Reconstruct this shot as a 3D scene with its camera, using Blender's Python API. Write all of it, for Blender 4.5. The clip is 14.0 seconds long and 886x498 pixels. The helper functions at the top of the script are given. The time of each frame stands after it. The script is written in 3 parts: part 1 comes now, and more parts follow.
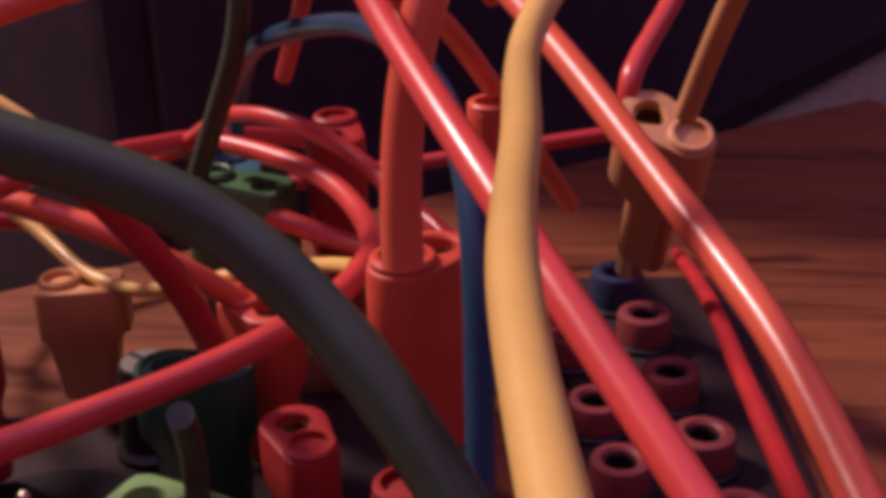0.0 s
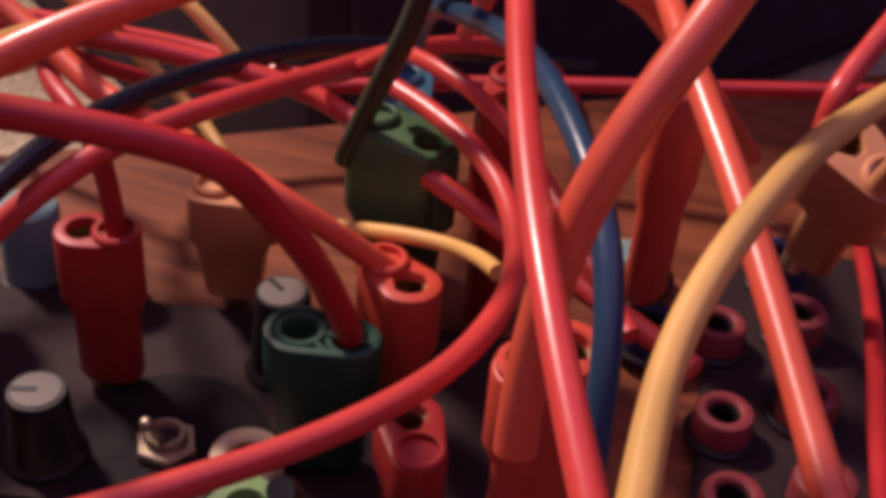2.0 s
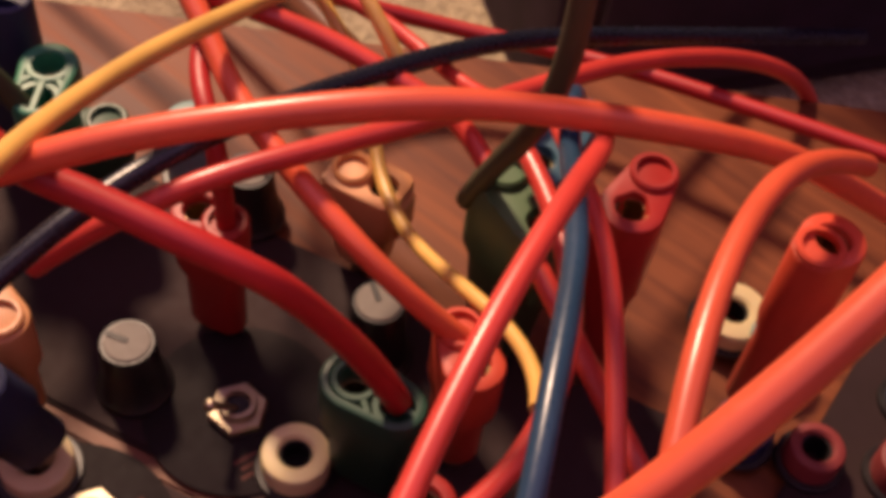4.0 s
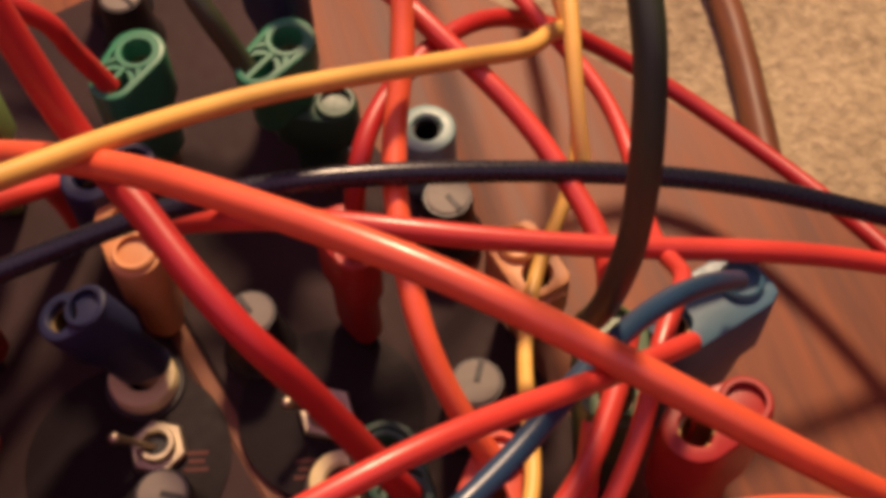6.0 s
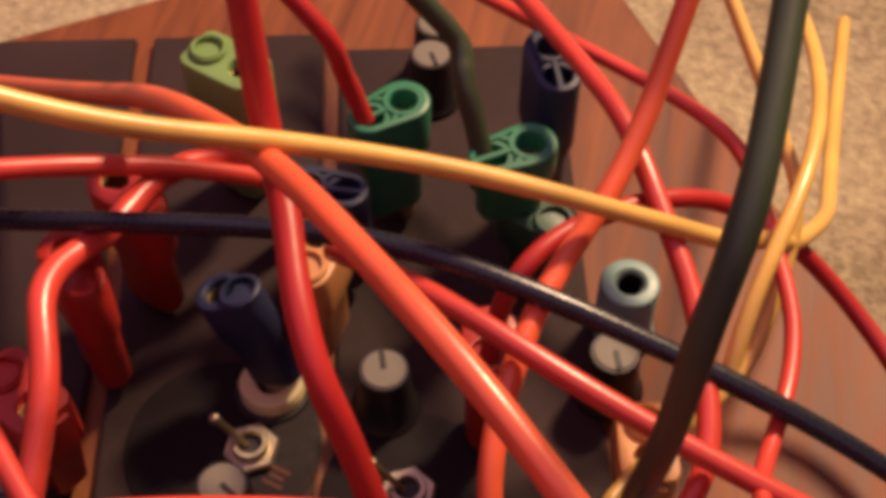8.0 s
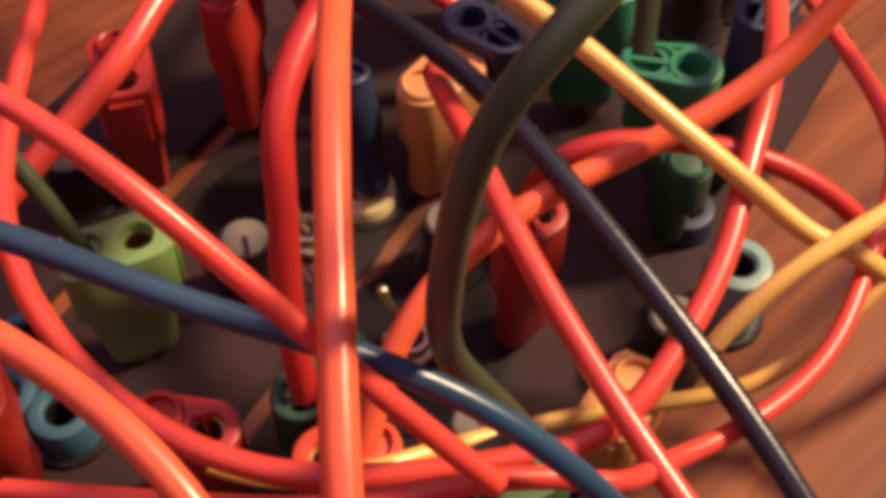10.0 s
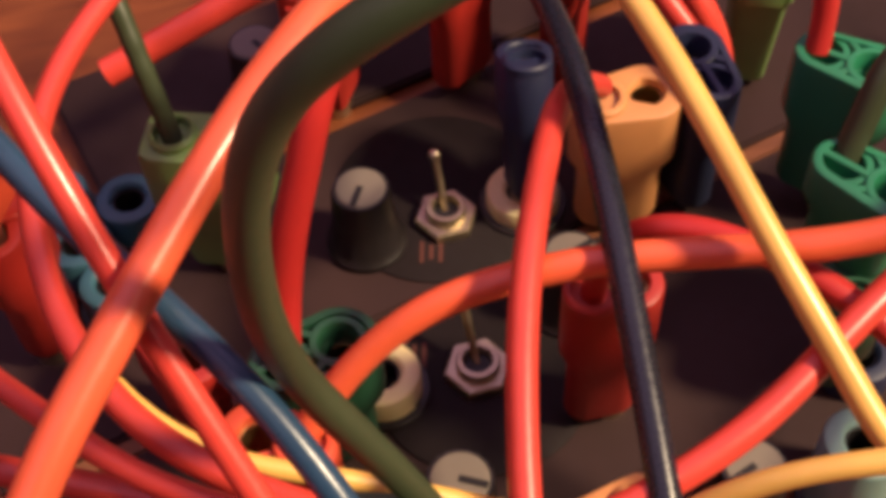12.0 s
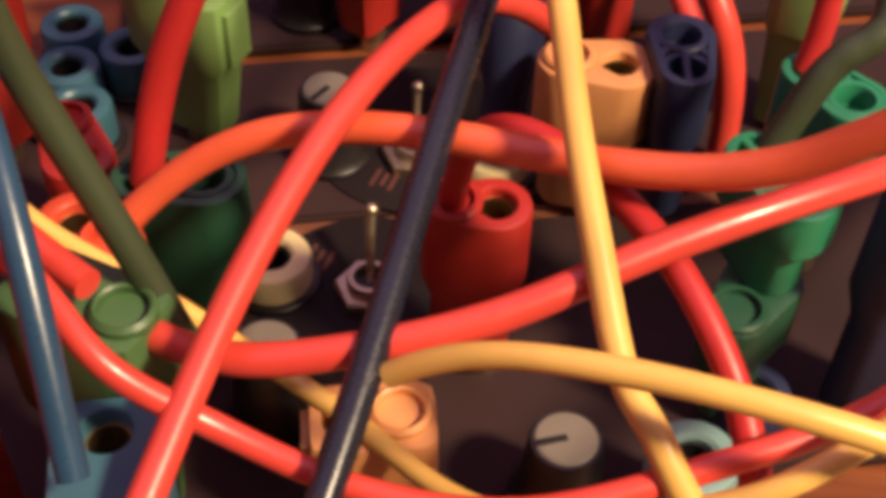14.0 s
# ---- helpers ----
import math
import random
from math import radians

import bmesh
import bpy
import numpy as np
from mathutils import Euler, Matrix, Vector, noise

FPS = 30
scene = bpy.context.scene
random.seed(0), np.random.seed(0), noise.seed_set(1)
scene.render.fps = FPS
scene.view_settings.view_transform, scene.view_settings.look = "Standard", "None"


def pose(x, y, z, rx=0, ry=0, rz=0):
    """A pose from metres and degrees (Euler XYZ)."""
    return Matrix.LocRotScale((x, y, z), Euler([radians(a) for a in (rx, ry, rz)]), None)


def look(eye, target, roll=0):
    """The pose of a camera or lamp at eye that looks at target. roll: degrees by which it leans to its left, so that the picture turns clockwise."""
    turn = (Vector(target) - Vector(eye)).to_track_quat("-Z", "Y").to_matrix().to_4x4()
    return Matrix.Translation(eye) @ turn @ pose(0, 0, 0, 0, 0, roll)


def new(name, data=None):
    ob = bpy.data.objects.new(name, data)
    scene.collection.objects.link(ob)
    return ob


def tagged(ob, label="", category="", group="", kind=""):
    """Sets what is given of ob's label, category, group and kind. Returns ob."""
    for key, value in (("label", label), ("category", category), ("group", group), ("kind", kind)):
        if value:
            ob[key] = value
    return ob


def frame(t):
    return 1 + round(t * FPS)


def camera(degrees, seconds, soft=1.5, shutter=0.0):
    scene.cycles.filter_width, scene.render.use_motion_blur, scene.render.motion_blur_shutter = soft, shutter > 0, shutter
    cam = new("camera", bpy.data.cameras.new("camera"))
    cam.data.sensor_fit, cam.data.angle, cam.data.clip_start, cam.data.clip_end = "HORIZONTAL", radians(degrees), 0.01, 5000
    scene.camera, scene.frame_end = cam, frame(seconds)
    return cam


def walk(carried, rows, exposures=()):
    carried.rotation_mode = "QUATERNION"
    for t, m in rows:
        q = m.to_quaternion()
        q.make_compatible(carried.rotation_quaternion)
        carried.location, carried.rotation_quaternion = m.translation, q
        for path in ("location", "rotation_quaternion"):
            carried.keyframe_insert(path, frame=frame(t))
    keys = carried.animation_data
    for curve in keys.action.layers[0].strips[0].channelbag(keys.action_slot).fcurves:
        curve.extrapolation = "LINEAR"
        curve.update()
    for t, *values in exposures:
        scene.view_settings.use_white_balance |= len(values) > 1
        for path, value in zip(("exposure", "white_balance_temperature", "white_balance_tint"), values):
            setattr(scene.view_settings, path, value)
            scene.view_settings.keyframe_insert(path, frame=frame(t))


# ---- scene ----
SOFT = 5.2
AMBIENT = 0.9
LAMP_POWER = 10.2
LAMP_AT = (-0.54, 0.26, 0.68)
EXPOSURES = [(0, 0.12, 4950, 27), (2.7, 0.12, 5250, 25), (4.8, 0.36, 6500, 20), (7.7, 0.33, 6500, 15), (9.8, 0.72, 6200, 7), (14, 0.72, 5900, 5)]
cam = camera(37.76, 14.0, soft=SOFT)


def held(t, x, y, z, yaw, pitch, roll):
    """A row of the path: millimetres, then heading, tilt and lean in degrees."""
    return t, pose(x / 1000, y / 1000, z / 1000, 0, 0, yaw) @ pose(0, 0, 0, 90 + pitch) @ pose(0, 0, 0, 0, 0, roll)


walk(cam, [
    held(0, 50.8, -115.5, 93.8, 7.31, -24.75, -1.28),
    held(0.5, 50.1, -112.0, 98.1, 8.51, -27.42, 0.63),
    held(1, 49.2, -108.1, 105.5, 10.42, -29.79, 2.25),
    held(1.5, 48.9, -103.3, 110.6, 13.08, -32.63, 3.10),
    held(2, 48.7, -96.0, 116.8, 15.78, -36.76, 4.91),
    held(2.5, 48.7, -92.6, 122.9, 19.07, -39.40, 6.24),
    held(4.8, 57.3, -29.6, 158.5, 46.57, -58.88, 4.69),
    held(5, 57.8, -24.9, 158.9, 50.43, -59.52, 3.33),
    held(5.5, 55.2, -13.4, 162.7, 62.57, -60.83, 0.90),
    held(6, 59.3, -2.4, 162.5, 74.32, -59.76, -1.85),
    held(6.5, 61.7, 1.2, 161.9, 83.20, -58.00, -3.22),
    held(7, 60.3, 12.8, 161.6, 88.91, -56.90, -2.79),
    held(7.5, 63.6, 14.7, 162.1, 94.90, -55.01, -1.05),
    held(10, 48.7, 67.8, 143.2, 135.88, -53.18, 0.08),
    held(10.5, 32.8, 70.2, 138.2, 146.18, -54.54, -2.79),
    held(11, 25.8, 70.0, 135.2, 153.23, -54.52, -2.83),
    held(11.5, 22.2, 74.3, 132.3, 159.48, -54.18, -2.14),
    held(12, 7.9, 75.4, 129.4, 168.28, -53.31, -3.32),
    held(12.5, -5.3, 72.8, 124.2, 175.26, -52.50, -2.41),
    held(13, -19.8, 82.5, 119.7, 180.39, -48.75, -1.67),
    held(13.5, -22.3, 92.8, 116.1, 183.34, -46.91, 1.84),
    held(14, -27.3, 93.9, 110.6, 185.15, -46.96, 2.01),
], EXPOSURES)
# ---------------------------------------------------------------- world and light
world = bpy.data.worlds.new("world")
scene.world = world
world.use_nodes = True
bg = world.node_tree.nodes["Background"]
bg.inputs["Color"].default_value = (0.60, 0.33, 0.50, 1)
bg.inputs["Strength"].default_value = AMBIENT

lamp_data = bpy.data.lights.new("room_lamp", "AREA")
lamp_data.shape, lamp_data.size = "DISK", 0.11
lamp_data.energy, lamp_data.color = LAMP_POWER, (1.0, 0.70, 0.42)
lamp = new("room_lamp", lamp_data)
lamp.matrix_world = look(LAMP_AT, (-0.01, 0.01, 0.02))
tagged(lamp, "warm tungsten room lamp above the patch panel", "lamp")

# ---------------------------------------------------------------- small tools
MM = 0.001


def V3(x, y, z):
    return Vector((x * MM, y * MM, z * MM))


def nodes_of(name):
    m = bpy.data.materials.new(name)
    m.use_nodes = True
    return m, m.node_tree.nodes, m.node_tree.links, m.node_tree.nodes["Principled BSDF"]


def plastic(name, col, rough=0.38, var=0.22, scale=260.0, bump=0.05, sub=0.0, coat=0.0, gloss=0.5):
    """Moulded plastic or PVC: faint mottling, grime and handling marks."""
    m, n, l, b = nodes_of(name)
    tc = n.new("ShaderNodeTexCoord")
    big = n.new("ShaderNodeTexNoise")
    big.inputs["Scale"].default_value, big.inputs["Detail"].default_value = scale * 0.35, 4
    fine = n.new("ShaderNodeTexNoise")
    fine.inputs["Scale"].default_value, fine.inputs["Detail"].default_value = scale * 6, 3
    l.new(tc.outputs["Object"], big.inputs["Vector"])
    l.new(tc.outputs["Object"], fine.inputs["Vector"])
    ramp = n.new("ShaderNodeValToRGB")
    ramp.color_ramp.elements[0].position, ramp.color_ramp.elements[1].position = 0.3, 0.72
    ramp.color_ramp.elements[0].color = (*[c * (1 - var) for c in col], 1)
    ramp.color_ramp.elements[1].color = (*[min(1, c * (1 + var * 0.35)) for c in col], 1)
    l.new(big.outputs["Fac"], ramp.inputs["Fac"])
    info = n.new("ShaderNodeObjectInfo")
    hsv = n.new("ShaderNodeHueSaturation")
    mr = n.new("ShaderNodeMapRange")
    mr.inputs["To Min"].default_value, mr.inputs["To Max"].default_value = 0.9, 1.08
    l.new(info.outputs["Random"], mr.inputs["Value"])
    l.new(mr.outputs["Result"], hsv.inputs["Value"])
    l.new(ramp.outputs["Color"], hsv.inputs["Color"])
    l.new(hsv.outputs["Color"], b.inputs["Base Color"])
    rr = n.new("ShaderNodeMapRange")
    rr.inputs["To Min"].default_value, rr.inputs["To Max"].default_value = rough - 0.07, rough + 0.14
    l.new(fine.outputs["Fac"], rr.inputs["Value"])
    l.new(rr.outputs["Result"], b.inputs["Roughness"])
    bp = n.new("ShaderNodeBump")
    bp.inputs["Strength"].default_value, bp.inputs["Distance"].default_value = bump, 0.0002
    l.new(fine.outputs["Fac"], bp.inputs["Height"])
    l.new(bp.outputs["Normal"], b.inputs["Normal"])
    b.inputs["Subsurface Weight"].default_value = sub
    b.inputs["Subsurface Radius"].default_value = (0.002, 0.0008, 0.0004)
    b.inputs["Specular IOR Level"].default_value = gloss
    b.inputs["Coat Weight"].default_value, b.inputs["Coat Roughness"].default_value = coat, 0.16
    return m


def metal(name, col, rough=0.25):
    m, n, l, b = nodes_of(name)
    b.inputs["Metallic"].default_value = 1.0
    tc = n.new("ShaderNodeTexCoord")
    t = n.new("ShaderNodeTexNoise")
    t.inputs["Scale"].default_value, t.inputs["Detail"].default_value = 900, 4
    l.new(tc.outputs["Object"], t.inputs["Vector"])
    r = n.new("ShaderNodeValToRGB")
    r.color_ramp.elements[0].color = (*[c * 0.6 for c in col], 1)
    r.color_ramp.elements[1].color = (*col, 1)
    l.new(t.outputs["Fac"], r.inputs["Fac"])
    l.new(r.outputs["Color"], b.inputs["Base Color"])
    mr = n.new("ShaderNodeMapRange")
    mr.inputs["To Min"].default_value, mr.inputs["To Max"].default_value = rough - 0.08, rough + 0.2
    l.new(t.outputs["Fac"], mr.inputs["Value"])
    l.new(mr.outputs["Result"], b.inputs["Roughness"])
    return m


def timber(name, dark, light, along, rough=0.42):
    """Varnished wood whose grain runs along the given heading, in degrees."""
    m, n, l, b = nodes_of(name)
    tc = n.new("ShaderNodeTexCoord")
    mp = n.new("ShaderNodeMapping")
    mp.inputs["Rotation"].default_value = (0, 0, radians(-along))
    mp.inputs["Scale"].default_value = (28, 320, 320)
    l.new(tc.outputs["Object"], mp.inputs["Vector"])
    grain = n.new("ShaderNodeTexNoise")
    grain.inputs["Scale"].default_value, grain.inputs["Detail"].default_value = 1.0, 6
    grain.inputs["Distortion"].default_value = 0.7
    l.new(mp.outputs["Vector"], grain.inputs["Vector"])
    mp2 = n.new("ShaderNodeMapping")
    mp2.inputs["Rotation"].default_value = (0, 0, radians(-along))
    mp2.inputs["Scale"].default_value = (9, 60, 60)
    l.new(tc.outputs["Object"], mp2.inputs["Vector"])
    wide = n.new("ShaderNodeTexNoise")
    wide.inputs["Scale"].default_value, wide.inputs["Detail"].default_value = 1.0, 3
    l.new(mp2.outputs["Vector"], wide.inputs["Vector"])
    mix = n.new("ShaderNodeMath")
    mix.operation = "MULTIPLY_ADD"
    mix.inputs[1].default_value = 0.55
    l.new(grain.outputs["Fac"], mix.inputs[0])
    half = n.new("ShaderNodeMath")
    half.operation = "MULTIPLY"
    half.inputs[1].default_value = 0.45
    l.new(wide.outputs["Fac"], half.inputs[0])
    l.new(half.outputs["Value"], mix.inputs[2])
    r = n.new("ShaderNodeValToRGB")
    r.color_ramp.elements[0].position, r.color_ramp.elements[1].position = 0.34, 0.66
    r.color_ramp.elements[0].color, r.color_ramp.elements[1].color = (*dark, 1), (*light, 1)
    l.new(mix.outputs["Value"], r.inputs["Fac"])
    l.new(r.outputs["Color"], b.inputs["Base Color"])
    mr = n.new("ShaderNodeMapRange")
    mr.inputs["To Min"].default_value, mr.inputs["To Max"].default_value = rough - 0.08, rough + 0.16
    l.new(grain.outputs["Fac"], mr.inputs["Value"])
    l.new(mr.outputs["Result"], b.inputs["Roughness"])
    bp = n.new("ShaderNodeBump")
    bp.inputs["Strength"].default_value, bp.inputs["Distance"].default_value = 0.25, 0.0003
    l.new(grain.outputs["Fac"], bp.inputs["Height"])
    l.new(bp.outputs["Normal"], b.inputs["Normal"])
    b.inputs["Specular IOR Level"].default_value = 0.28
    return m


def carpet_pile(name, dark, light):
    m, n, l, b = nodes_of(name)
    tc = n.new("ShaderNodeTexCoord")
    a = n.new("ShaderNodeTexNoise")
    a.inputs["Scale"].default_value, a.inputs["Detail"].default_value = 420, 5
    c = n.new("ShaderNodeTexNoise")
    c.inputs["Scale"].default_value, c.inputs["Detail"].default_value = 16, 4
    l.new(tc.outputs["Object"], a.inputs["Vector"])
    l.new(tc.outputs["Object"], c.inputs["Vector"])
    s = n.new("ShaderNodeMath")
    s.operation = "ADD"
    l.new(a.outputs["Fac"], s.inputs[0])
    l.new(c.outputs["Fac"], s.inputs[1])
    r = n.new("ShaderNodeValToRGB")
    r.color_ramp.elements[0].position, r.color_ramp.elements[1].position = 0.38, 0.64
    r.color_ramp.elements[0].color, r.color_ramp.elements[1].color = (*dark, 1), (*light, 1)
    h = n.new("ShaderNodeMath")
    h.operation = "MULTIPLY"
    h.inputs[1].default_value = 0.5
    l.new(s.outputs["Value"], h.inputs[0])
    l.new(h.outputs["Value"], r.inputs["Fac"])
    l.new(r.outputs["Color"], b.inputs["Base Color"])
    b.inputs["Roughness"].default_value = 0.95
    b.inputs["Sheen Weight"].default_value = 0.3
    bp = n.new("ShaderNodeBump")
    bp.inputs["Strength"].default_value, bp.inputs["Distance"].default_value = 0.8, 0.002
    l.new(a.outputs["Fac"], bp.inputs["Height"])
    l.new(bp.outputs["Normal"], b.inputs["Normal"])
    return m


RED = plastic("red_pvc", (0.651, 0.060, 0.041), 0.32, sub=0.08, coat=0.15)
ORANGE = plastic("orange_red_pvc", (0.80, 0.125, 0.05), 0.32, sub=0.08, coat=0.18)
# crimson jackets, and the red cable whose shade is put into its colour
CRIMSON_SHADED_RED = plastic("crimson_and_shaded_red_pvc", (0.46, 0.022, 0.02), 0.4, sub=0.06)
YELLOW = plastic("yellow_pvc", (0.780, 0.475, 0.112), 0.32, sub=0.08, coat=0.15)
BLACK = plastic("black_pvc", (0.012, 0.014, 0.024), 0.24)
OLIVE = plastic("dark_green_pvc", (0.045, 0.062, 0.03), 0.42)
BLUE = plastic("blue_pvc", (0.025, 0.065, 0.125), 0.27)
P_RED = plastic("red_plug_plastic", (0.40, 0.024, 0.016), 0.42, sub=0.05)
P_ORANGE = plastic("orange_red_plug_plastic", (0.62, 0.075, 0.03), 0.42, sub=0.05)
P_GREEN = plastic("green_plug_plastic", (0.025, 0.19, 0.095), 0.4, sub=0.04)
P_DARKGREEN = plastic("dark_green_plug_plastic", (0.018, 0.075, 0.04), 0.42)
P_MOSS = plastic("moss_green_plug_plastic", (0.062, 0.13, 0.045), 0.42, sub=0.04)
P_LIME = plastic("light_green_plug_plastic", (0.20, 0.34, 0.10), 0.42, sub=0.06)
P_TAN = plastic("tan_plug_plastic", (0.66, 0.30, 0.11), 0.42, sub=0.06)
P_BLUE = plastic("blue_plug_plastic", (0.045, 0.13, 0.18), 0.4, sub=0.04)
P_NAVY = plastic("navy_plug_plastic", (0.014, 0.02, 0.06), 0.5)
P_BLACK = plastic("black_knob_plastic", (0.014, 0.011, 0.012), 0.36)
P_GREY = plastic("grey_knob_cap", (0.175, 0.15, 0.12), 0.55)
P_CREAM = plastic("cream_collar_plastic", (0.74, 0.62, 0.32), 0.42, sub=0.08)
P_TEAL = plastic("pale_teal_collar_plastic", (0.18, 0.30, 0.28), 0.4, sub=0.05)
P_PINK = plastic("dull_red_collar_plastic", (0.25, 0.038, 0.036), 0.5, sub=0.04)
STEEL = metal("nickel_metal", (0.64, 0.54, 0.38), 0.36)
BRASS = metal("brass_sleeve", (0.62, 0.45, 0.20), 0.3)
# near-black: puts the shade of holes into colour; also the knob pointer lines
HOLE_SHADE_POINTER_BLACK = plastic("hole_shade_and_pointer_black", (0.006, 0.005, 0.006), 0.5)
PANEL = plastic("smoky_panel_plastic", (0.034, 0.017, 0.017), 0.68, 0.45, 90, gloss=0.22)
DISC = plastic("dark_dial_print", (0.013, 0.008, 0.009), 0.7, 0.3, 120, gloss=0.22)
LEGEND = plastic("red_brown_legend_print", (0.10, 0.035, 0.028), 0.7, 0.3, 120, gloss=0.22)
WOOD = timber("red_brown_wood", (0.085, 0.021, 0.008), (0.25, 0.074, 0.022), 62, 0.5)
SEAMWOOD = timber("brown_seam_wood", (0.09, 0.034, 0.017), (0.22, 0.085, 0.04), 97)
CARPET = carpet_pile("beige_carpet_pile", (0.20, 0.15, 0.085), (0.46, 0.37, 0.22))
DARKBOX = plastic("purple_black_box_surface", (0.034, 0.016, 0.034), 0.8, 0.4, 300)
WALL = plastic("dim_wall_paint", (0.26, 0.17, 0.22), 0.8, 0.2, 4)


def mesh_object(name, bm, mat, parent=None, smooth=True, angle=38):
    bmesh.ops.recalc_face_normals(bm, faces=bm.faces)
    me = bpy.data.meshes.new(name)
    if smooth:
        lim = math.cos(radians(angle))
        for f in bm.faces:
            f.smooth = True
        for e in bm.edges:
            if len(e.link_faces) == 2 and e.link_faces[0].normal.dot(e.link_faces[1].normal) < lim:
                e.smooth = False
    bm.to_mesh(me)
    bm.free()
    me.materials.append(mat)
    ob = new(name, me)
    if parent:
        ob.parent = parent
    return ob


def part(name, bm, mat, parent, label="", smooth=True):
    ob = mesh_object(name, bm, mat, parent, smooth)
    if label:
        ob["label"] = label
    return ob


def rings(bm, loops, close_start=True, close_end=True):
    """Skin a stack of equally long vertex loops, given in millimetres."""
    rows = [[bm.verts.new(V3(*p)) for p in loop] for loop in loops]
    k = len(rows[0])
    for a, b in zip(rows, rows[1:]):
        for i in range(k):
            j = (i + 1) % k
            bm.faces.new((a[i], a[j], b[j], b[i]))
    if close_start:
        bm.faces.new(rows[0])
    if close_end:
        bm.faces.new(rows[-1])
    return rows


def circle(r, z, k=28, x=0.0, y=0.0):
    return [(x + r * math.cos(2 * math.pi * i / k), y + r * math.sin(2 * math.pi * i / k), z) for i in range(k)]


def turned(profile, k=28, closed=False, x=0.0, y=0.0):
    """A lathe shape from (radius, height) pairs; a closed one is a ring."""
    bm = bmesh.new()
    if closed:
        profile = list(profile) + [profile[0]]
    rings(bm, [circle(r, z, k, x, y) for r, z in profile], not closed, not closed)
    if closed:
        bmesh.ops.remove_doubles(bm, verts=bm.verts, dist=1e-7)
    return bm


def block(x0, y0, z0, x1, y1, z1, bevel=0.0, seg=2):
    bm = bmesh.new()
    vs = [bm.verts.new(V3(x, y, z)) for z in (z0, z1) for x, y in ((x0, y0), (x1, y0), (x1, y1), (x0, y1))]
    for f in ((3, 2, 1, 0), (4, 5, 6, 7), (0, 1, 5, 4), (1, 2, 6, 5), (2, 3, 7, 6), (3, 0, 4, 7)):
        bm.faces.new([vs[i] for i in f])
    if bevel:
        bmesh.ops.bevel(bm, geom=list(bm.edges), offset=bevel * MM, segments=seg, affect="EDGES", profile=0.6)
    return bm


def rod(p, q, r, k=10, r2=None):
    """A straight round bar from p to q, in millimetres."""
    p, q = Vector(p), Vector(q)
    d = (q - p).normalized()
    a = d.orthogonal().normalized()
    b = d.cross(a)
    r2 = r if r2 is None else r2
    bm = bmesh.new()
    loops = []
    for c, rr in ((p, r), (q, r2)):
        loops.append([tuple(c + a * rr * math.cos(2 * math.pi * i / k) + b * rr * math.sin(2 * math.pi * i / k)) for i in range(k)])
    rings(bm, loops)
    return bm


# ---------------------------------------------------------------- cables
def spline(points, n):
    """A clamped cubic curve led by the given points."""
    k = len(points)
    deg = min(3, k - 1)
    kn = [0.0] * deg + [i / (k - deg) for i in range(k - deg + 1)] + [1.0] * deg
    out = []
    for s in range(n + 1):
        u = min(s / n, 1 - 1e-9)
        j = max(i for i in range(deg, k) if kn[i] <= u)
        d = [Vector(points[i]) for i in range(j - deg, j + 1)]
        for r in range(1, deg + 1):
            for i in range(deg, r - 1, -1):
                lo, hi = kn[j - deg + i], kn[i + 1 + j - r]
                w = (u - lo) / (hi - lo)
                d[i] = d[i - 1] * (1 - w) + d[i] * w
        out.append(d[deg])
    return out


def cable(points, dia, mat, label, group="patch cables", n=72, k=16):
    """A flexible patch cable: a round jacket swept along a curve, slightly uneven, with closed ends."""
    line = spline(points, n)
    bm = bmesh.new()
    a = None
    loops = []
    for i, c in enumerate(line):
        d = (line[min(i + 1, n)] - line[max(i - 1, 0)]).normalized()
        a = d.orthogonal().normalized() if a is None else (a - d * a.dot(d)).normalized()
        b = d.cross(a)
        r = dia / 2 * (1 + 0.018 * math.sin(i * 0.43 + dia * 7))
        loops.append([tuple(c + a * r * math.cos(2 * math.pi * t / k) + b * r * math.sin(2 * math.pi * t / k)) for t in range(k)])
    rings(bm, loops)
    ob = mesh_object("patch_cable", bm, mat)
    return tagged(ob, label, "cable", group)


# ---------------------------------------------------------------- banana plugs
def oval(r0, r1, length, z, k=36, grow=0.0, shift=0.0):
    """Plan of a plug head: a big round end at 0 and a smaller one at `length`, seen as one convex outline."""
    out = []
    for i in range(k):
        t = 2 * math.pi * i / k
        c, s = math.cos(t), math.sin(t)
        best = max(((r0 + grow), 0.0), ((r1 + grow) + length * c, 1.0))
        if best[1] == 0.0:
            x, y = (r0 + grow) * c, (r0 + grow) * s
        else:
            x, y = length + (r1 + grow) * c, (r1 + grow) * s
        out.append((x + shift, y, z))
    return out


